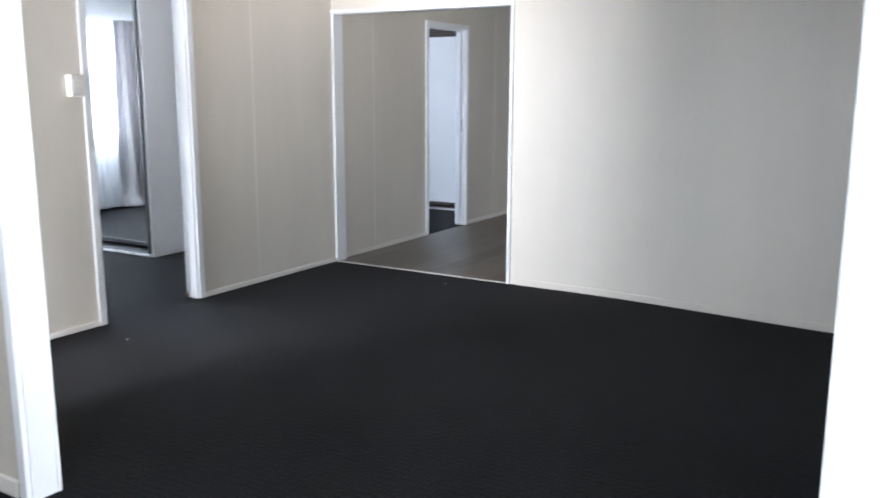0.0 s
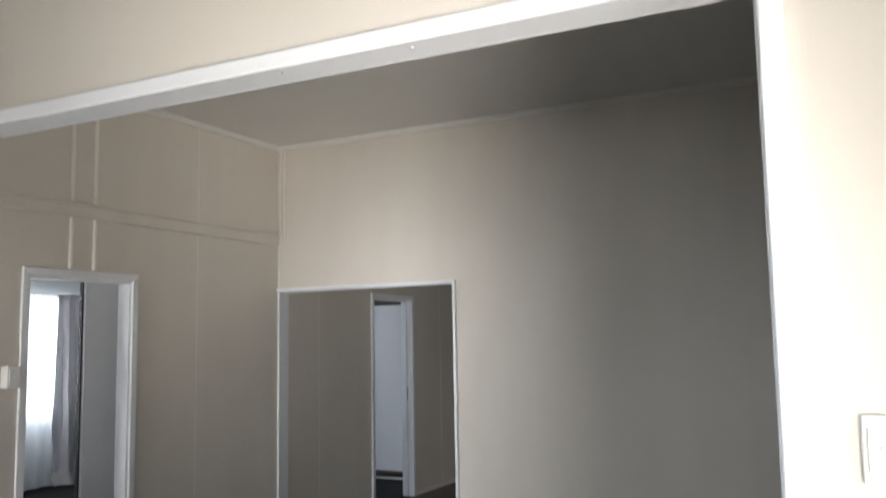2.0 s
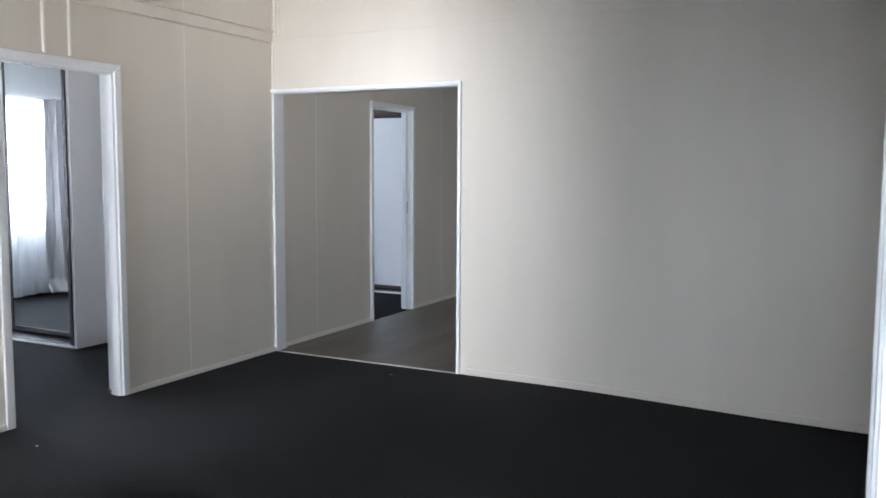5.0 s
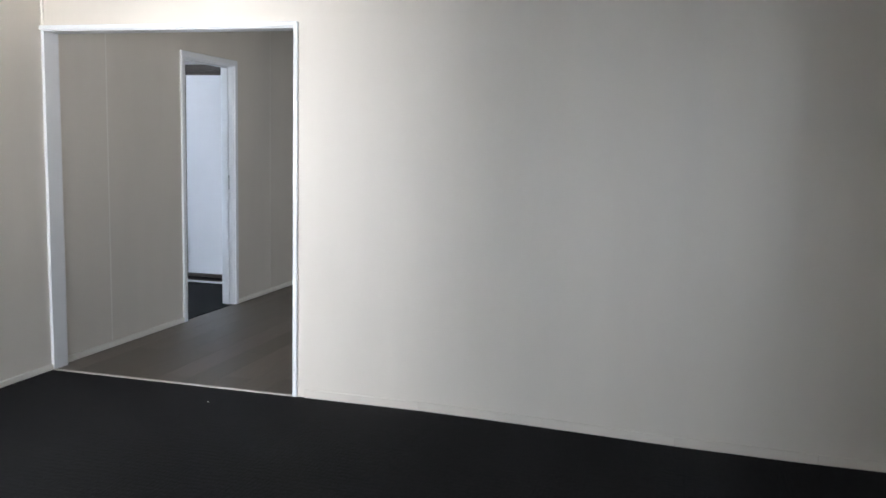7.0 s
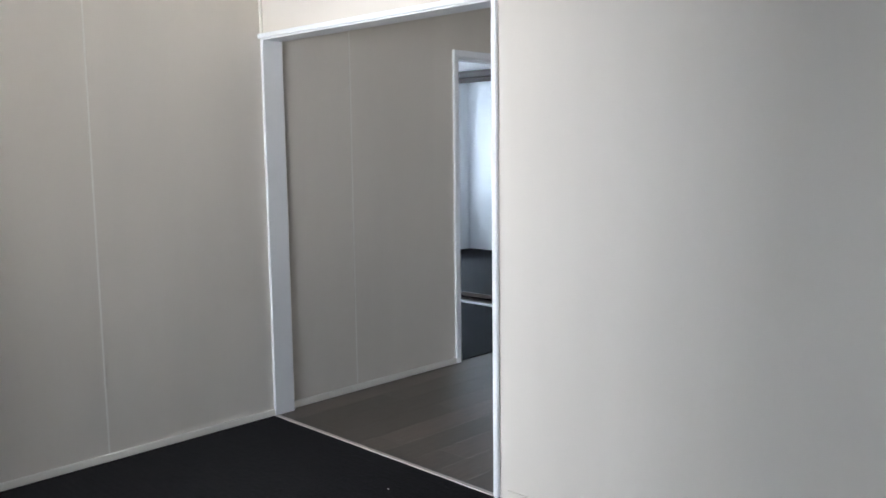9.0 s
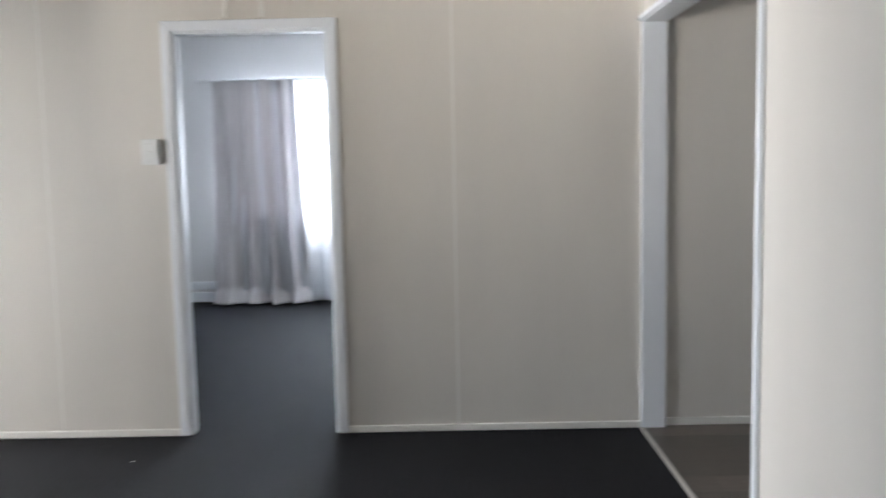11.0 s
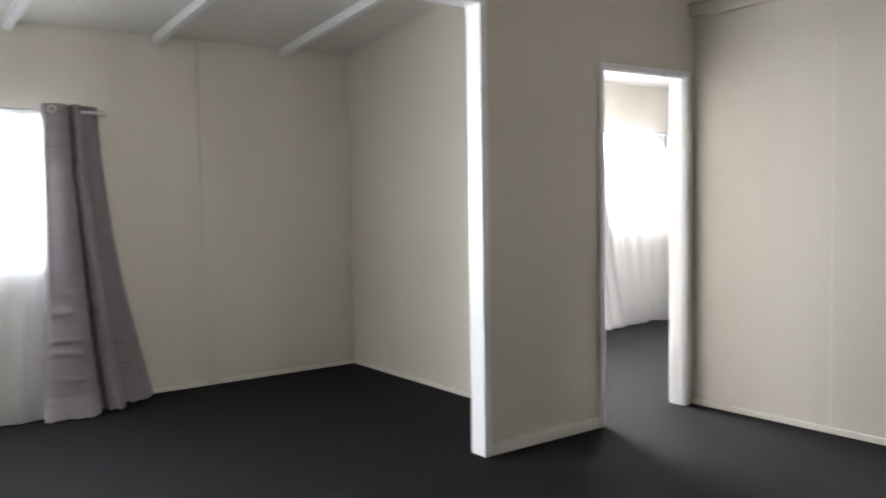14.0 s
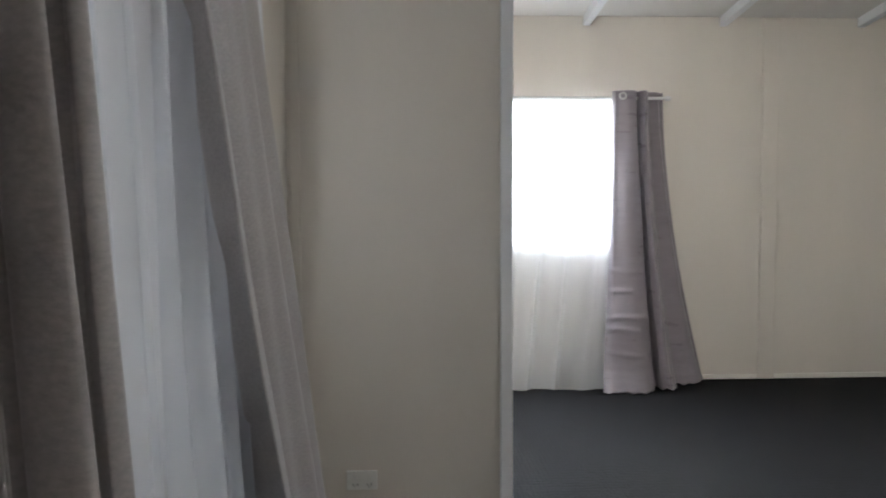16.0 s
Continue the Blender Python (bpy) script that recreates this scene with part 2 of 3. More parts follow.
def mitre_head(bm, axis, lo, hi, high, cut):
    """Cuts the ends of a head at 45 degrees, so that it meets its legs."""
    i = 1 if axis == "x" else 0
    for v in bm.verts:
        near = v.co[i] < (lo + hi) / 2
        if near and cut[0]:
            v.co[i] += high - v.co.z
        elif not near and cut[1]:
            v.co[i] -= high - v.co.z
    return bm


def doorway(name, axis, c0, c1, a0, a1, top, label, width=0.06, faces=(0, 1), stop=True, legs=(0, 1), lift=0.006):
    """Lining, stops and architraves of an opening from a0 to a1 in a wall between c0 and c1."""
    ob = thing(name, label, "door frame", kind="structure")
    t = 0.02
    part("jamb", span(axis, c0 - 0.002, c1 + 0.002, a0 - t, a0, 0, top, 0.002), TRIM, ob)
    part("jamb", span(axis, c0 - 0.002, c1 + 0.002, a1, a1 + t, 0, top, 0.002), TRIM, ob)
    part("head", span(axis, c0 - 0.002, c1 + 0.002, a0 - t, a1 + t, top, top + t, 0.002), TRIM, ob)
    if stop:
        m = c0 + (c1 - c0) * 0.38
        for p, q in ((a0, a0 + 0.012), (a1 - 0.012, a1)):
            part("door_stop", span(axis, m - 0.018, m + 0.018, p, q, 0, top - 0.012, 0.002), TRIM, ob)
        part("door_stop", span(axis, m - 0.018, m + 0.018, a0, a1, top - 0.012, top, 0.002), TRIM, ob)
    for side in faces:
        p, q = (c0 - 0.02, c0 - 0.001) if side == 0 else (c1 + 0.001, c1 + 0.02)
        if 0 in legs:
            part("architrave", mitre(span(axis, p, q, a0 - 0.006 - width, a0 - 0.006, 0, top + lift, 0.006, 3), axis, a0 - 0.006, top), TRIM, ob)
        if 1 in legs:
            part("architrave", mitre(span(axis, p, q, a1 + 0.006, a1 + 0.006 + width, 0, top + lift, 0.006, 3), axis, a1 + 0.006, top), TRIM, ob)
        lo = a0 - 0.006 - width if 0 in legs else a0 - t
        hi = a1 + 0.006 + width if 1 in legs else a1 + t
        part("architrave", mitre_head(span(axis, p, q, lo, hi, top + lift, top + lift + width, 0.006, 3), axis, lo, hi, top + lift + width, (0 in legs, 1 in legs)), TRIM, ob)
    return ob


def skirting(name, axis, face, out, runs, height=0.065, mat=None, label="cream painted skirting board along the wall"):
    """Boards at the foot of a wall; out is the way into the room."""
    ob = thing(name, label, "skirting board", kind="structure")
    for a0, a1 in runs:
        c = sorted((face + out * 0.0005, face + out * 0.017))
        part("board", span(axis, c[0], c[1], a0, a1, 0.0, height, 0.005, 3), mat or CREAM_TRIM, ob)
    return ob


def window(name, axis, inner, outer, a0, a1, z0, z1, label):
    """A sliding window of two panes in an opening."""
    ob = thing(name, label, "window", kind="structure")
    m = (inner + outer) / 2
    lo, hi = m - 0.025, m + 0.025
    for q in (("a", a0, a0 + 0.04, z0, z1), ("a", a1 - 0.04, a1, z0, z1), ("z", a0 + 0.04, a1 - 0.04, z0, z0 + 0.04), ("z", a0 + 0.04, a1 - 0.04, z1 - 0.04, z1)):
        part("window_frame", span(axis, lo, hi, q[1], q[2], q[3], q[4], 0.003), ALU, ob)
    mid = (a0 + a1) / 2
    part("meeting_stile", span(axis, m - 0.015, m + 0.015, mid - 0.02, mid + 0.02, z0 + 0.04, z1 - 0.04, 0.003), ALU, ob)
    for p, q in ((a0 + 0.04, mid - 0.02), (mid + 0.02, a1 - 0.04)):
        pane = part("pane", span(axis, m - 0.002, m + 0.002, p, q, z0 + 0.04, z1 - 0.04), GLASS, ob)
        pane.visible_shadow = False
    inward = 1 if inner > outer else -1
    c = sorted((inner - inward * 0.03, inner + inward * 0.03))
    part("window_sill", span(axis, c[0], c[1], a0 - 0.03, a1 + 0.03, z0 - 0.022, z0 - 0.001, 0.004), TRIM, ob)
    return ob


def drape_mesh(u, out, base, top, bottom, z_top, z_low, folds, amp, lean, seed, mat, thick=0.0, pool=0.0, cols=0, drift=0.25, bow=1.7, lean_bow=1.6, profile=None, creases=(), rows=46, over=0.35, lean_end=1.0):
    """Hanging cloth: from top=(a, b) along the wall to bottom=(a, b), with folds that deepen and lean out on the way down."""
    rng = random.Random(seed)
    cols = cols or int(folds * 14)
    ph = [rng.uniform(0, 6.28) for _ in range(4)]
    bm = bmesh.new()
    grid = []
    for j in range(rows + 1):
        v = j / rows
        line = []
        for i in range(cols + 1):
            s = i / cols
            f = v ** bow
            along = (top[0] * (1 - f) + bottom[0] * f) * (1 - s) + (top[1] * (1 - f) + bottom[1] * f) * s
            w = folds * 6.2832 * (s + 0.05 * math.sin(3.1 * s + ph[0]) * v) + ph[1]
            a = amp * (0.55 + 0.75 * v) * (0.8 + 0.35 * math.sin(5 * s + ph[2]))
            d = a * math.sin(w) + 0.3 * a * math.sin(2.3 * w + ph[3] + drift * 5 * v)
            along += over * a * math.cos(w + 0.6)
            if profile:
                k = next(q for q in range(1, len(profile)) if s <= profile[q][0])
                (s0, d0), (s1, d1) = profile[k - 1], profile[k]
                e = (s - s0) / (s1 - s0)
                d = amp * (0.8 + 0.6 * v) * (d0 + (d1 - d0) * e * e * (3 - 2 * e)) + 0.15 * d
            for at_v, s_end in creases:
                if s < s_end:
                    d += 0.009 * math.exp(-((v - at_v - 0.006 * math.sin(9 * s + at_v * 20)) / 0.007) ** 2)
            d += lean * (1 + (lean_end - 1) * s) * v ** lean_bow
            p = Vector((along * 3, d * 6 + seed, v * 3.2))
            d += 0.012 * noise.noise(p) * (0.3 + v)
            along += 0.008 * noise.noise(p + Vector((7, 3, 1))) * v
            z = z_top + (z_low - z_top) * v + 0.018 * noise.noise(Vector((s * 6, seed, 2))) * v
            if pool and v > 0.93:
                k = (v - 0.93) / 0.07
                d += pool * k * (0.6 + 0.6 * noise.noise(Vector((s * 9, seed, 9))))
                z += 0.03 * k * abs(noise.noise(Vector((s * 14, seed, 4))))
            d = max(d, -0.072)
            pos = u * along + out * d + base
            line.append(bm.verts.new((pos.x, pos.y, max(0.004, z))))
        grid.append(line)
    for j in range(rows):
        for i in range(cols):
            bm.faces.new((grid[j][i], grid[j][i + 1], grid[j + 1][i + 1], grid[j + 1][i]))
    return bm


def hang(name, part_name, label, category, bm, mat, thick, group=""):
    ob = tagged(new(name, mesh_of(part_name, bm, mat, True)), label, category, group)
    if thick:
        mod = ob.modifiers.new("thickness", "SOLIDIFY")
        mod.thickness = thick
    return ob


def curtain_rod(axis, wall_face, out, line, a0, a1, z, label):
    """A round rod on brackets with end knobs."""
    ob = thing("curtain_rod", label, "curtain rod", group="curtain rods")
    P = (lambda a, d: Vector((wall_face + out * d, a, z))) if axis == "x" else (lambda a, d: Vector((a, wall_face + out * d, z)))
    part("rod", rod_mesh(bmesh.new(), P(a0, line), P(a1, line), 0.011), ALU, ob, smooth=False)
    for a, s in ((a0, -1), (a1, 1)):
        bm = rod_mesh(bmesh.new(), P(a, line), P(a + s * 0.03, line), 0.017)
        part("finial", bm, ALU, ob)
    for a in (a0 + 0.06, a1 - 0.06):
        bm = rod_mesh(bmesh.new(), P(a, 0.002), P(a, line), 0.006, 8)
        rod_mesh(bm, P(a, 0.001), P(a, 0.008), 0.022, 12)
        part("bracket", bm, ALU, ob)
    return ob


# ---- floors and ground ----
setting("ground", blk(-300, 300, -300, 300, -0.62, -0.6), GROUND, "dry grassy ground around the house", "ground")


def sag(x, y):
    """The old floor has sunk a little towards the north-east corner."""
    def ease(t):
        t = min(1, max(0, t))
        return t * t * (3 - 2 * t)
    return -0.05 * ease((x - 2.1) / 2.3) * ease((y + 3.2) / 3.0)


bm = bmesh.new()
bmesh.ops.create_grid(bm, x_segments=97, y_segments=66, size=1)
for v in bm.verts:
    v.co.x, v.co.y = 0.35 + v.co.x * 4.85, -3.275 + v.co.y * 3.275
    v.co.z = sag(v.co.x, v.co.y)
bmesh.ops.solidify(bm, geom=bm.faces[:], thickness=0.08)
box(bm, 5.2, 7.1, -6.55, -3.9, -0.08, 0.0)
setting("floor", bm, CARPET, "charcoal looped carpet, worn and plain", "floor")
setting("floor_bedroom", blk(-4.5, -0.06, 0.0, 4.6, -0.12, 0.0), CARPET, "charcoal looped carpet of the back bedroom", "floor")
setting("floor_hall", blk(-0.06, 4.6, 0.0, 4.6, -0.12, -0.006), PLANK, "grey-brown timber-look vinyl plank floor", "floor")

# ---- walls ----
TOP = 3.245
HALL = 2.75
wall("wall_west", "x", -0.10, 0.0, -3.95, 0.12, 0, TOP + 0.1, [(-2.319, -1.529, 0, 2.045)], WALL, "cream painted sheeted wall with a doorway to a bedroom")
wall("wall_hall_west", "x", -0.13, -0.03, 0.12, 4.6, 0, HALL, [(1.51, 2.292, 0, 2.055)], WALL, "cream painted sheeted wall of the hall with a doorway")
wall("wall_north", "y", 0.0, 0.12, 0.0, 5.14, -0.08, TOP + 0.1, [(0.0, 1.63, -0.08, 2.045)], WALL, "cream painted sheeted wall with a wide opening to the hall")
wall("wall_south", "y", -3.95, -3.86, 0.0, 7.14, 0, TOP + 0.1, [(0.08, 0.85, 0, 2.05), (1.713, 4.248, 0, 2.307)], WALL, "cream painted wall with a doorway and a wide opening")
wall("wall_east", "x", 5.04, 5.14, -3.86, 0.0, -0.08, TOP + 0.1, [(-3.1, -1.7, 0.9, 2.05)], WALL, "cream painted wall with a curtained window")
wall("wall_verandah_south", "y", -6.55, -6.45, -4.5, 7.14, 0, 2.9, [(-3.05, -1.87, 1.09, 1.95), (-0.58, 0.62, 1.09, 1.95), (3.10, 4.90, 0.94, 1.905), (5.25, 6.15, 0, 2.1)], WALL, "cream painted outer wall with two curtained windows")
wall("wall_verandah_west", "x", 0.86, 0.92, -6.45, -3.95, 0, 2.9, [], WALL, "cream painted partition of the enclosed verandah")
for v in bpy.data.objects["wall_verandah_west"].data.vertices:
    v.co.x += 0.03 * (v.co.y + 6.45)
wall("wall_verandah_east", "x", 7.04, 7.14, -6.45, -3.95, 0, 2.9, [(-5.62, -4.08, 0.2, 2.1)], WALL, "cream painted end wall of the enclosed verandah")
wall("wall_bedroom_south", "y", -4.03, -3.95, -4.4, 0.0, 0, 2.9, [], WHITE_WALL, "white painted bedroom wall")
wall("wall_bedroom_west", "x", -4.5, -4.4, -6.45, 4.6, 0, 2.9, [(-3.05, -1.04, 0.83, 2.14), (0.8, 2.4, 0.85, 2.15)], WHITE_WALL, "white painted outer wall with curtained windows")
wall("wall_bedroom_north", "y", 0.0, 0.1, -4.4, -0.10, 0, 2.9, [], WHITE_WALL, "white painted wall between the two bedrooms")
wall("wall_back_bedroom_north", "y", 3.82, 3.92, -4.4, -0.13, 0, 2.9, [], WHITE_WALL, "white painted end wall of the back bedroom")
wall("wall_hall_north", "y", 4.5, 4.6, -0.03, 4.6, 0, HALL, [], WALL, "cream painted end wall of the hall")
wall("wall_hall_east", "x", 4.5, 4.6, 0.12, 4.5, 0, HALL, [(1.8, 3.0, 1.05, 2.05)], WALL, "cream painted kitchen side wall with a window added for fill light")

# ---- ceilings ----
setting("ceiling", blk(-0.1, 5.14, -3.95, 0.12, TOP, TOP + 0.06), CEIL, "flat white sheeted ceiling with a fine joint", "ceiling")
setting("ceiling_hall", blk(-0.13, 4.6, 0.121, 4.6, HALL, HALL + 0.06), CEIL, "flat white ceiling of the hall", "ceiling")
setting("ceiling_bedroom", blk(-4.5, -0.101, -4.03, 0.1, 2.7, 2.76), CEIL, "flat white bedroom ceiling", "ceiling")
setting("ceiling_back_bedroom", blk(-4.5, -0.131, 0.1, 4.6, 2.7, 2.76), CEIL, "flat white ceiling of the back bedroom", "ceiling")


def slope_z(y):
    return 2.465 + 0.119 * (y + 6.45)


def sloped(name, x0, x1, y0, y1, drop0, drop1, bevel=0.0):
    """A block that follows the pitch of the verandah roof."""
    bm = blk(x0, x1, y0, y1, 0, 1, bevel=bevel)
    for v in bm.verts:
        v.co.z = slope_z(v.co.y) + drop0 + (drop1 - drop0) * v.co.z
    return bm


setting("ceiling_verandah", sloped("ceiling", -4.45, 7.1, -6.5, -3.951, 0.0, 0.05), CEIL, "sloping white sheeted verandah ceiling", "ceiling")
for x in (6.2, 5.26, 4.32, 3.375, 2.445, 1.49):
    ob = new("rafter", mesh_of("rafter", sloped("rafter", x - 0.024, x + 0.024, -6.449, -4.10, -0.062, 0.0), TRIM))
    tagged(ob, "white painted timber rafter under the sloping ceiling", "rafter", "verandah rafters", "structure")

# ---- cornices and cover strips ----
corn = thing("cornice", "small white timber cornice round the ceiling", "cornice", kind="structure")
for axis, c, a0, a1, s in (("x", 0.0, -3.86, 0.0, 1), ("y", 0.0, 0.0, 5.04, -1), ("x", 5.04, -3.86, 0.0, -1), ("y", -3.86, 0.0, 5.04, 1)):
    p = sorted((c + s * 0.0005, c + s * 0.03))
    part("moulding", span(axis, p[0], p[1], a0, a1, TOP - 0.045, TOP - 0.0005, 0.01, 3), CEIL, corn)
vc = thing("verandah_cornice", "white timber strip where wall meets sloping ceiling", "cornice", kind="structure")
part("moulding", blk(0.97, 7.04, -3.982, -3.9505, slope_z(-3.95) - 0.045, slope_z(-3.98) - 0.003, bevel=0.006), WALL, vc)
part("bead", blk(0.97, 7.04, -3.961, -3.9505, slope_z(-3.95) - 0.060, slope_z(-3.95) - 0.046, bevel=0.004), CREAM_TRIM, vc)
rail = thing("picture_rail", "cream painted timber picture rail across the wall", "picture rail", kind="structure")
part("moulding", blk(0.0005, 0.042, -3.86, -0.03, 2.408, 2.485, bevel=0.009, seg=3), WALL, rail)
part("cap", blk(0.0005, 0.058, -3.86, -0.03, 2.485, 2.50, bevel=0.004), WALL, rail)
nrail = thing("wall_joint_strip", "thin cream painted sheet joint strip", "cover strip", kind="structure")
part("strip", blk(0.09, 5.04, -0.006, -0.0005, 2.437, 2.447, bevel=0.002), WALL, nrail)
for axis, face, s, a, z0, z1, w, d in (
        # The batten pair is paler than the wall: its lit edges put into colour.
        ("x", 0.0, 1, -2.03, 2.50, 3.2, 0.020, 0.022), ("x", 0.0, 1, -1.855, 2.50, 3.2, 0.020, 0.022),
        ("x", 0.0, 1, -2.03, 2.09, 2.408, 0.020, 0.022), ("x", 0.0, 1, -1.855, 2.09, 2.408, 0.020, 0.022),
        ("x", 0.0, 1, -0.93, 0.036, 2.40, 0.009, 0.0016), ("x", 0.0, 1, -0.93, 2.50, 3.2, 0.009, 0.0022),
        ("x", 0.0, 1, -2.96, 0.036, 2.2, 0.006, 0.0014),
        ("x", -0.03, 1, 0.62, 0.04, HALL, 0.009, 0.0022), ("x", -0.03, 1, 2.95, 0.04, HALL, 0.009, 0.0022),
        ("y", 0.0, -1, 0.035, 2.47, 3.2, 0.014, 0.014), ("y", 0.0, -1, 0.075, 2.47, 3.2, 0.010, 0.010),
        ("y", 0.0, -1, 0.02, 2.055, 2.42, 0.014, 0.014),
        ("y", -6.45, 1, 2.11, 0.0, 2.45, 0.115, 0.018),
        ("y", -3.86, 1, 5.01, 0.0, 3.2, 0.035, 0.0098)):
    c = sorted((face + s * 0.0005, face + s * d))
    ob = new("cover_strip", mesh_of("cover_strip", span(axis, c[0], c[1], a - w / 2, a + w / 2, z0, z1, min(w, d) * 0.3), CREAM_TRIM if d >= 0.01 and w < 0.1 else JOINT_LIT if w < 0.0095 else WALL))
    tagged(ob, "narrow cream painted cover strip on the wall", "cover strip", "wall cover strips", "structure")

# ---- skirtings ----
skirting("baseboard_west", "x", 0.0, 1, [(-3.842, -2.356), (-1.492, -0.002)], 0.036)
nb = skirting("baseboard_north", "y", 0.0, -1, [(1.685 + i * 0.667, 1.685 + (i + 1) * 0.667) for i in range(5)], 0.05, WALL)
for board in nb.children:
    for v in board.data.vertices:
        v.co.z += sag(v.co.x, v.co.y) - 0.002
        v.co.y *= 0.6
skirting("baseboard_south", "y", -3.86, 1, [(0.88, 1.692), (4.272, 5.022)])
skirting("baseboard_east", "x", 5.04, -1, [(-3.842, -0.018)], 0.065)
skirting("baseboard_hall", "x", -0.03, 1, [(0.135, 1.478), (2.324, 4.48)], 0.04)
skirting("baseboard_verandah", "y", -6.45, 1, [(0.938, 2.05), (2.17, 5.19), (6.21, 7.022)], 0.035)
skirting("baseboard_verandah_end", "x", 0.92, 1, [(-6.433, -3.97)], 0.035)
for v in bpy.data.objects["baseboard_verandah_end"].children[0].data.vertices:
    v.co.x += 0.03 * (v.co.y + 6.45)
skirting("baseboard_verandah_inner", "y", -3.95, -1, [(1.0, 1.66), (4.30, 7.022)], 0.065)
skirting("baseboard_bedroom", "x", -4.4, 1, [(-3.93, -0.002)], 0.10, TRIM, "white painted skirting board of the bedroom")
cap = thing("dado_step", "white ledge above the bedroom skirting", "skirting board", kind="structure")
part("board", blk(-4.3995, -4.375, -3.93, -0.002, 0.13, 0.21, bevel=0.006), TRIM, cap)

# ---- doorways ----
doorway("door_1", "x", -0.10, 0.0, -2.299, -1.549, 2.025, "white gloss door frame, no door leaf, open to the bedroom", width=0.05, stop=False)
for p, q in ((-2.299, -2.291), (-1.557, -1.549)):
    part("door_stop", blk(-0.068, 0.001, p, q, 0, 2.017, bevel=0.002), TRIM, bpy.data.objects["door_1"])
part("door_stop", blk(-0.068, 0.001, -2.299, -1.549, 2.017, 2.025, bevel=0.002), TRIM, bpy.data.objects["door_1"])
part("worn_foot", blk(-0.123, -0.092, -1.5525, -1.51, 0.0, 0.03, bevel=0.004), BARE, bpy.data.objects["door_1"], "bare brown timber at the foot")
doorway("door_2", "x", -0.13, -0.03, 1.53, 2.272, 2.035, "white gloss door frame of the back bedroom, standing open", width=0.045)
doorway("door_3", "y", -3.95, -3.86, 0.10, 0.83, 2.03, "white gloss door frame to the side room, standing open", width=0.04, stop=False)
doorway("door_4", "y", -6.55, -6.45, 5.27, 6.13, 2.08, "white gloss entrance door frame standing open to daylight", faces=(1,))
doorway("opening_verandah", "y", -3.95, -3.86, 1.733, 4.228, 2.287, "white gloss lined wide opening between living room and verandah", width=0.046, faces=(0,), stop=False, lift=-0.003)
part("architrave", blk(4.222, 4.268, -3.859, -3.842, 0, 2.287, bevel=0.004), TRIM, bpy.data.objects["opening_verandah"])
part("architrave", blk(1.693, 1.739, -3.859, -3.842, 0, 2.287, bevel=0.004), TRIM, bpy.data.objects["opening_verandah"])
part("architrave", blk(1.693, 4.268, -3.859, -3.842, 2.2875, 2.332, bevel=0.004), TRIM, bpy.data.objects["opening_verandah"])
for x, y in ((4.184, -3.93), (3.48, -3.926), (3.107, -3.93)):
    part("screw", rod_mesh(bmesh.new(), (x, y, 2.2835), (x, y, 2.2875), 0.005, 10), PLASTIC, bpy.data.objects["opening_verandah"], "small bright screw head")
doorway("opening_hall", "y", 0.0, 0.12, 0.02, 1.61, 2.025, "white gloss lined wide opening to the hall", width=0.026, faces=(0, 1), stop=False, legs=(1,))
hinge = thing("strike_plate", "small dark metal strike plate on the door frame", "strike plate")
part("plate", blk(-0.10, -0.07, 2.2695, 2.2720, 1.00, 1.12), BLACK_ALU, hinge)
st = thing("threshold_strip", "thin pale metal carpet edge strip on the floor", "floor strip")
part("strip", blk(0.02, 1.61, -0.012, 0.012, 0.0, 0.005, bevel=0.002), STRIP, st)

# ---- windows ----
window("window_1", "y", -6.45, -6.55, 3.10, 4.90, 0.94, 1.905, "white aluminium sliding window behind a sheer")
window("window_2", "y", -6.45, -6.55, -3.05, -1.87, 1.09, 1.95, "white aluminium sliding window of the side room")
window("window_8", "y", -6.45, -6.55, -0.58, 0.62, 1.09, 1.95, "white aluminium sliding window near the side room doorway")
window("window_3", "x", -4.4, -4.5, -3.05, -1.04, 0.83, 2.14, "white aluminium sliding window of the bedroom")
window("window_4", "x", -4.4, -4.5, 0.8, 2.4, 0.85, 2.15, "white aluminium sliding window of the back bedroom")
window("window_5", "x", 5.04, 5.14, -3.1, -1.7, 0.9, 2.05, "white aluminium sliding window behind an added closed blind")
# Added out of view as the opening for the verandah's end fill.
window("window_7", "x", 7.04, 7.14, -5.62, -4.08, 0.2, 2.1, "large white aluminium window added unseen at the verandah's end to let in fill light")
# Added out of view as the opening for the hall's fill lamp.
window("window_6", "x", 4.5, 4.6, 1.8, 3.0, 1.05, 2.05, "white aluminium window added unseen to let fill light into the hall")

# ---- curtains ----
X, Y = Vector((1, 0, 0)), Vector((0, 1, 0))
curtain_rod("y", -6.45, 1, 0.085, 2.86, 4.98, 1.912, "white metal curtain rod above the verandah window")
curtain_rod("y", -6.45, 1, 0.085, -3.35, -1.55, 1.965, "white metal curtain rod above the side room window")
curtain_rod("x", -4.4, 1, 0.085, -3.42, -0.80, 2.235, "white metal curtain rod above the bedroom window")
curtain_rod("x", 5.04, -1, 0.085, -3.5, -1.2, 2.15, "white metal curtain rod above the living room window")

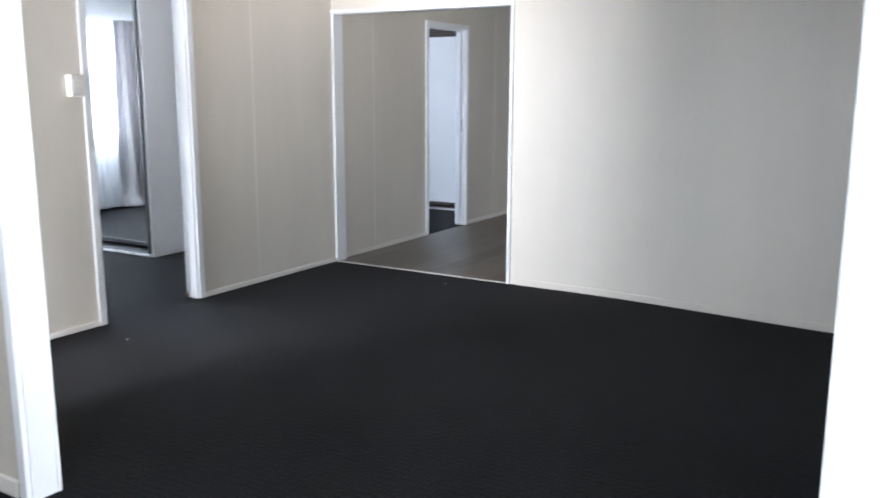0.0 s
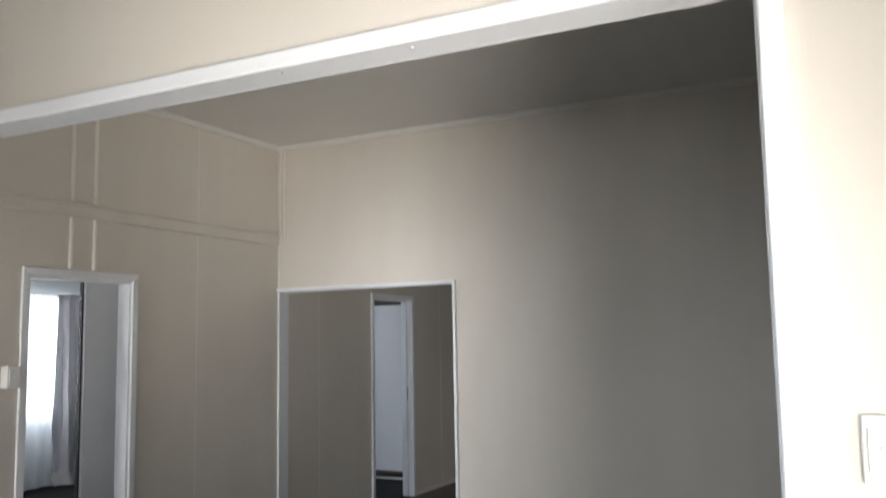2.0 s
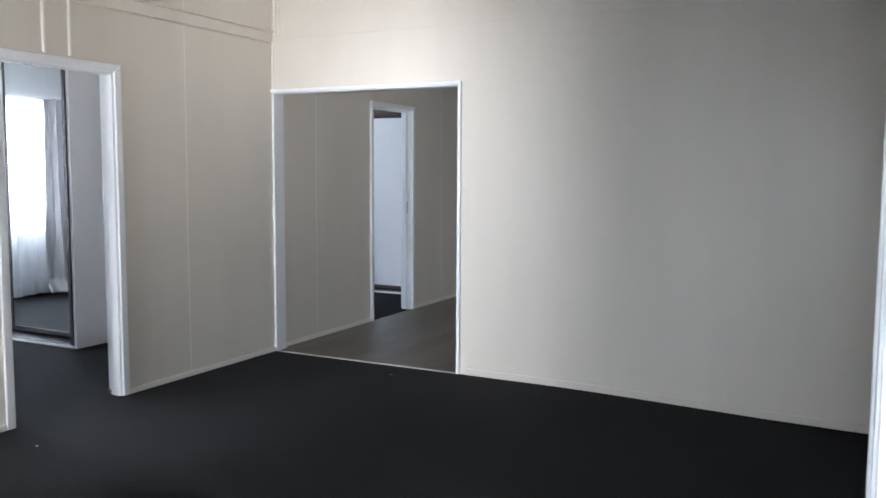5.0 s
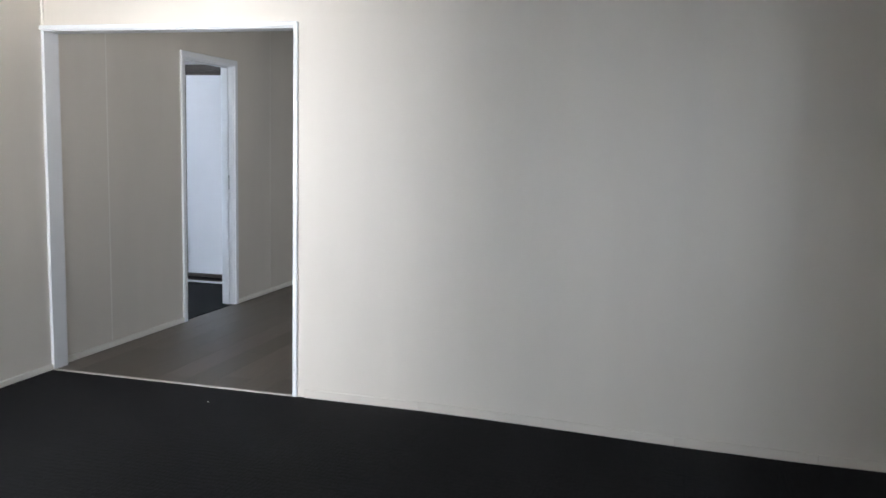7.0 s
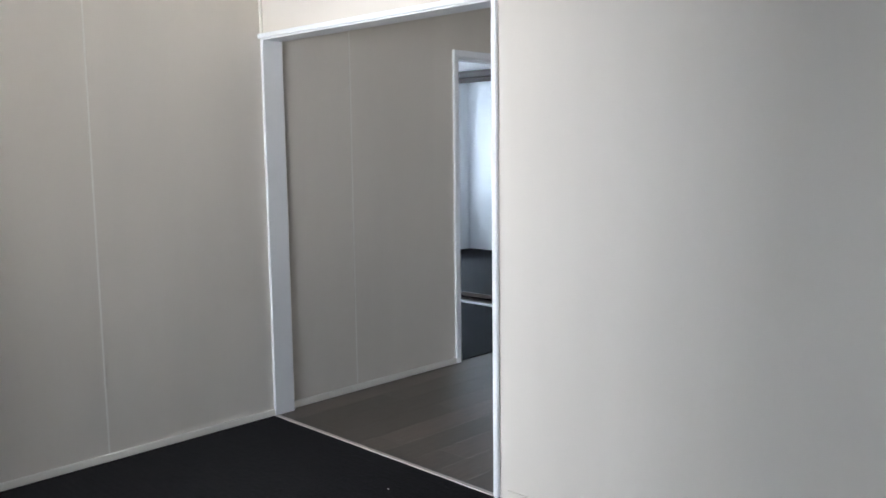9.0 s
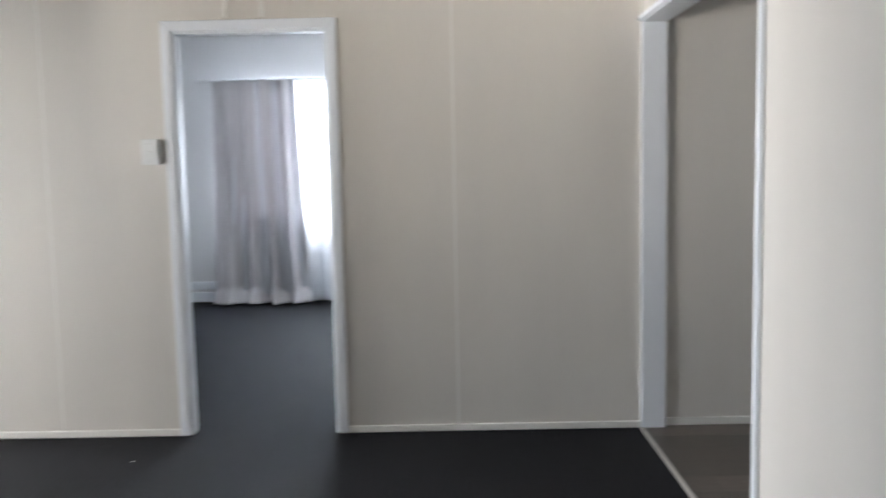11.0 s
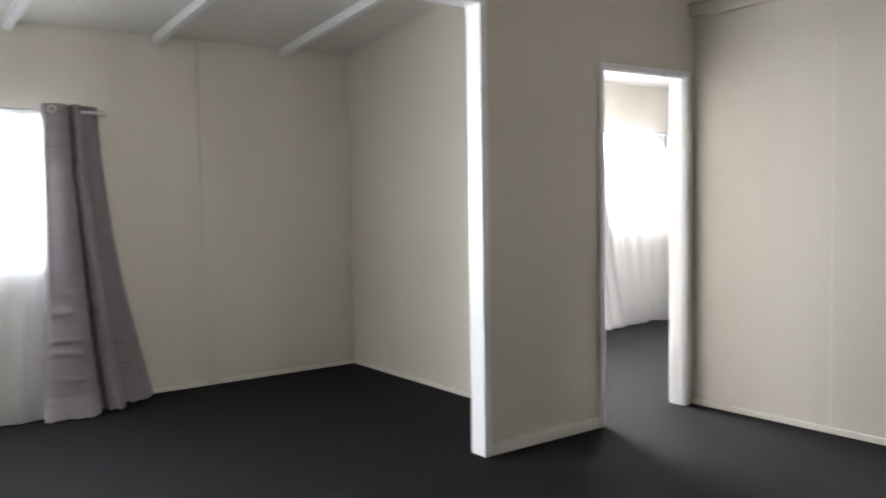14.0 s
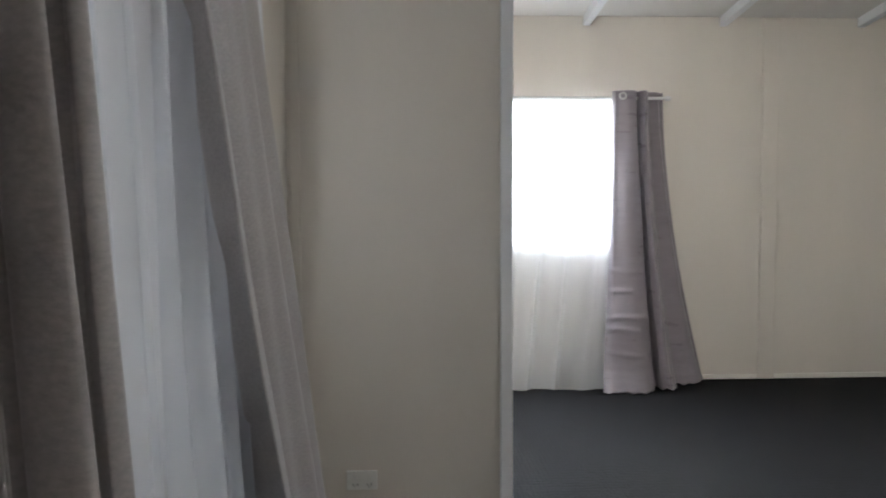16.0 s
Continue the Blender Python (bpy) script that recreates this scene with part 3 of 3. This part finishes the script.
v_cur = hang("curtain", "curtain", "grey satin eyelet curtain trailing on the carpet", "curtain",
             drape_mesh(X, Y, Vector((0, -6.365, 0)), (3.235, 2.84), (3.33, 2.52), 1.955, 0.006, 2.4, 0.09, 0.24, 3, DRAPE, bow=1.55, cols=130, pool=0.06, rows=170, lean_end=0.25, lean_bow=1.4,
                        profile=((0, 0.2), (0.12, 0.75), (0.27, 1.0), (0.38, 0.85), (0.43, -0.1), (0.47, -0.05), (0.52, 0.8), (0.56, 1.15), (0.61, 0.7), (0.67, -0.35), (0.80, -0.55), (0.92, -0.85), (1.0, -1.3)),
                        creases=((0.60, 0.36), (0.665, 0.25), (0.76, 0.38), (0.80, 0.30), (0.875, 0.33))), DRAPE, 0.003, "grey curtains")
hang("sheer_curtain", "sheer_curtain", "white sheer curtain hanging to the carpet", "sheer curtain",
     drape_mesh(X, Y, Vector((0, -6.385, 0)), (3.14, 4.95), (3.28, 4.98), 1.91, 0.012, 9, 0.018, 0.24, 5, SHEER, lean_bow=3.2, cols=260, over=1.0), SHEER, 0, "sheer curtains")
hang("curtain", "curtain", "pale grey curtain trailing on the side room carpet", "curtain",
     drape_mesh(X, Y, Vector((0, -6.365, 0)), (-1.62, -2.0), (-1.40, -2.12), 2.0, 0.01, 4, 0.035, 0.2, 8, DRAPE_PALE), DRAPE_PALE, 0.003, "grey curtains")
hang("curtain", "curtain", "pale grey curtain drawn back from the side room window", "curtain",
     drape_mesh(X, Y, Vector((0, -6.365, 0)), (-2.98, -3.28), (-2.95, -3.35), 2.0, 0.01, 3, 0.035, 0.12, 9, DRAPE_PALE), DRAPE_PALE, 0.003, "grey curtains")
hang("sheer_curtain", "sheer_curtain", "white sheer curtain over the side room window", "sheer curtain",
     drape_mesh(X, Y, Vector((0, -6.385, 0)), (-3.2, -1.7), (-3.2, -1.6), 1.96, 0.012, 7, 0.020, 0.18, 6, SHEER, lean_bow=3.2, cols=180), SHEER, 0, "sheer curtains")
hang("curtain", "curtain", "grey satin curtain bunched on the bedroom carpet", "curtain",
     drape_mesh(Y, X, Vector((-4.315, 0, 0)), (-3.30, -2.48), (-3.34, -2.38), 2.24, 0.01, 4.2, 0.052, 0.10, 12, DRAPE_PALE, pool=0.16, rows=90, over=0.5), DRAPE_PALE, 0.003, "grey curtains")
hang("sheer_curtain", "sheer_curtain", "white sheer curtain over the bedroom window", "sheer curtain",
     drape_mesh(Y, X, Vector((-4.335, 0, 0)), (-3.25, -0.9), (-3.25, -0.9), 2.255, 0.012, 16, 0.018, 0.1, 7, SHEER), SHEER, 0, "sheer curtains")
hang("sheer_curtain", "sheer_curtain", "white sheer curtain over the back bedroom window", "sheer curtain",
     drape_mesh(Y, X, Vector((-4.335, 0, 0)), (0.7, 2.5), (0.7, 2.5), 2.2, 0.012, 12, 0.018, 0.1, 17, SHEER), SHEER, 0, "sheer curtains")
hang("curtain", "curtain", "grey textured satin curtain close to the window's edge", "curtain",
     drape_mesh(-Y, -X, Vector((4.955, 0, 0)), (1.05, 1.51), (1.08, 1.54), 2.19, 0.01, 5.2, 0.036, 0.12, 21, DRAPE_SLUB, over=0.9, cols=120, rows=80, lean_bow=1.0), DRAPE_SLUB, 0.003, "grey curtains")
hang("curtain", "curtain", "grey satin curtain drawn towards the room corner", "curtain",
     drape_mesh(-Y, -X, Vector((4.955, 0, 0)), (1.68, 2.30), (2.56, 3.16), 2.19, 0.01, 2.2, 0.035, 0.13, 22, DRAPE_SLUB, cols=80, rows=80, bow=1.2, lean_bow=1.0), DRAPE_SLUB, 0.003, "grey curtains")
hang("sheer_curtain", "sheer_curtain", "white sheer curtain over the living room window", "sheer curtain",
     drape_mesh(-Y, -X, Vector((4.975, 0, 0)), (1.5, 2.9), (1.5, 3.2), 2.14, 0.012, 11, 0.030, 0.06, 23, SHEER, cols=260, over=1.5), SHEER, 0, "sheer curtains")
# Blind added unseen behind the sheer to keep this window dim.
blind = thing("roller_blind", "grey roller blind added to dim the window, pulled down over it", "blind")
part("cloth", blk(5.004, 5.007, -3.08, -1.72, 0.86, 2.06), BLIND, blind)
part("tube", rod_mesh(bmesh.new(), (5.006, -3.1, 2.08), (5.006, -1.7, 2.08), 0.02), ALU, blind)

for ex, ed in ((3.175, 0.092),):
    bm = bmesh.new()
    ring = [(math.cos(a * 0.3927), math.sin(a * 0.3927)) for a in range(16)]
    rows_ = []
    for r, off in ((0.016, -0.004), (0.026, -0.004), (0.026, 0.004), (0.016, 0.004)):
        rows_.append([bm.verts.new((ex + r * c, -6.365 + ed + 0.014 + off, 1.916 + r * s)) for c, s in ring])
    for q in range(4):
        for w in range(16):
            bm.faces.new((rows_[q][w], rows_[q][(w + 1) % 16], rows_[(q + 1) % 4][(w + 1) % 16], rows_[(q + 1) % 4][w]))
    part("eyelet", bm, STEEL, v_cur, "shiny metal eyelet", True)

# ---- wardrobes ----


def wardrobe(name, label, x0, x1, y0, y1, height, frame_mat, kinds, recess):
    """A built-in wardrobe that faces -y, with sliding doors of mirror or panel."""
    ob = thing(name, label, "wardrobe")
    part("end_panel", blk(x1, x1 + 0.03, y0 - 0.0, y1, 0, height + 0.06, bevel=0.002), PANEL, ob)
    part("end_panel", blk(x0 - 0.03, x0, y0, y1, 0, height + 0.06, bevel=0.002), PANEL, ob)
    part("top_panel", blk(x0, x1, y0 + recess + 0.101, y1, height, height + 0.03), PANEL, ob)
    part("top_track", blk(x0, x1, y0 + 0.0, y0 + recess + 0.10, height - 0.06, height, bevel=0.003), frame_mat, ob)
    part("bottom_track", blk(x0, x1, y0 + 0.0, y0 + recess + 0.10, 0.0, 0.03, bevel=0.003), frame_mat, ob)
    part("track_edge", blk(x0, x1, y0 - 0.008, y0 - 0.0005, 0.0, 0.022, bevel=0.002), ALU, ob)
    part("frame_post", blk(x1 - 0.035, x1 - 0.0005, y0 - 0.012, y0 + 0.03, 0.031, height - 0.061, bevel=0.002), frame_mat, ob)
    n = len(kinds)
    w = (x1 - x0) / n
    for i, kind in enumerate(kinds):
        a, b = x0 + i * w - (0.02 if i else 0), x0 + (i + 1) * w
        y = y0 + recess + (0.02 if i % 2 else 0.06)
        door = part("sliding_door", blk(a + 0.03, b - 0.03, y + 0.006, y + 0.018, 0.09, height - 0.10), MIRROR if kind == "mirror" else PANEL, ob, "mirror sliding door" if kind == "mirror" else "white sliding door")
        for p, q, u, v in ((a, a + 0.03, 0.052, height - 0.062), (b - 0.03, b, 0.052, height - 0.062), (a + 0.03, b - 0.03, 0.052, 0.09), (a + 0.03, b - 0.03, height - 0.10, height - 0.062)):
            part("door_frame", blk(p, q, y, y + 0.024, u, v, bevel=0.002), frame_mat, door)
    return ob


wardrobe("wardrobe", "white wardrobe with black-framed mirror sliding doors", -3.3, -1.455, -0.705, -0.002, 2.56, BLACK_ALU, ("mirror", "mirror"), 0.11)
wardrobe("wardrobe", "white wardrobe with brown tracks, mirror and plain sliding doors", -1.98, -0.17, 3.17, 3.815, 2.14, BROWN, ("mirror", "panel"), 0.0)

# ---- switches, socket, lamp ----


def switch(name, label, axis, face, out, a, z, w=0.075, h=0.115, deep=0.01, rockers=1):
    """A switch plate with its rocker."""
    ob = thing(name, label, "light switch")
    c = sorted((face + out * 0.001, face + out * deep))
    part("plate", span(axis, c[0], c[1], a - w / 2, a + w / 2, z - h / 2, z + h / 2, 0.003), PLASTIC, ob)
    c = sorted((face + out * (deep + 0.0005), face + out * (deep + 0.005)))
    part("face", span(axis, c[0], c[1], a - w * 0.38, a + w * 0.38, z - h * 0.32, z + h * 0.32, 0.002), PLASTIC, ob)
    c = sorted((face + out * (deep + 0.0055), face + out * (deep + 0.011)))
    part("rocker", span(axis, c[0], c[1], a - 0.009, a + 0.009, z - 0.0065, z + 0.0065, 0.003, 3), PLASTIC, ob)
    for dz in (-h * 0.41, h * 0.41):
        c2 = sorted((face + out * (deep + 0.0003), face + out * (deep + 0.0015)))
        part("screw_cap", span(axis, c2[0], c2[1], a - 0.004, a + 0.004, z + dz - 0.004, z + dz + 0.004), PLASTIC, ob)
    return ob


switch("light_switch", "white plastic light switch on a raised block beside the door frame", "x", 0.0, 1, -2.42, 1.447, 0.084, 0.125, 0.06)
switch("light_switch", "white plastic light switch on the verandah side wall", "y", -3.95, -1, 4.398, 1.417)
sock = thing("power_socket", "white double power socket low on the wall", "power socket")
part("plate", blk(4.723, 4.837, -3.8595, -3.850, 0.183, 0.256, bevel=0.003), PLASTIC, sock)
for cx in (4.755, 4.805):
    part("rocker", blk(cx - 0.006, cx + 0.006, -3.8495, -3.846, 0.230, 0.246, bevel=0.001), PLASTIC, sock)
    for dx, tilt in ((-0.008, 0), (0.008, 0), (0.0, 1)):
        part("slot", blk(cx + dx - 0.0012, cx + dx + 0.0012, -3.8496, -3.8492, 0.200 - 0.008 * tilt, 0.209 - 0.008 * tilt), DARK, sock)
lamp = thing("ceiling_light", "white fluorescent batten light on the ceiling, unlit", "ceiling light")
part("body", blk(1.87, 3.09, -1.755, -1.685, TOP - 0.028, TOP - 0.0005, bevel=0.006), CEIL, lamp)
part("end_cap", blk(1.85, 1.87, -1.76, -1.68, TOP - 0.085, TOP - 0.0005, bevel=0.003), STEEL, lamp)
part("end_cap", blk(3.09, 3.11, -1.76, -1.68, TOP - 0.085, TOP - 0.0005, bevel=0.003), STEEL, lamp)

for cx, cy, r in ((0.39, -2.46, 0.004), (1.23, -0.26, 0.003)):
    bm = bmesh.new()
    bmesh.ops.create_icosphere(bm, subdivisions=1, radius=r)
    for v in bm.verts:
        v.co = Vector((v.co.x * 1.4, v.co.y, v.co.z * 0.6)) + 0.3 * r * Vector((noise.noise(v.co * 300), noise.noise(v.co * 210), 0))
    ob = tagged(new("crumb", mesh_of("crumb", bm, PLASTIC)), "tiny pale crumb lying on the dark carpet", "crumb", "crumbs on the carpet")
    ob.location = (cx, cy, sag(cx, cy) + r * 0.6)

# ---- vinyl planks of the hall ----
PW, PL = 0.18, 1.22
hall = bpy.data.objects["floor_hall"]
shapes = {}
for i in range(12):
    x0 = -0.028 + i * PW
    y = 0.013 - (i * 0.47 % 1) * PL
    while y < 4.48:
        a, b = max(y, 0.013), min(y + PL, 4.49)
        if b - a > 0.05:
            key = round(b - a, 3)
            if key not in shapes:
                shapes[key] = mesh_of("plank", blk(0.0006, PW - 0.0006, 0.0006, key - 0.0006, 0, 0.0055), PLANK)
            ob = new("plank", shapes[key])
            ob.parent = hall
            ob.location = (x0, a, -0.0058)
        y += PL
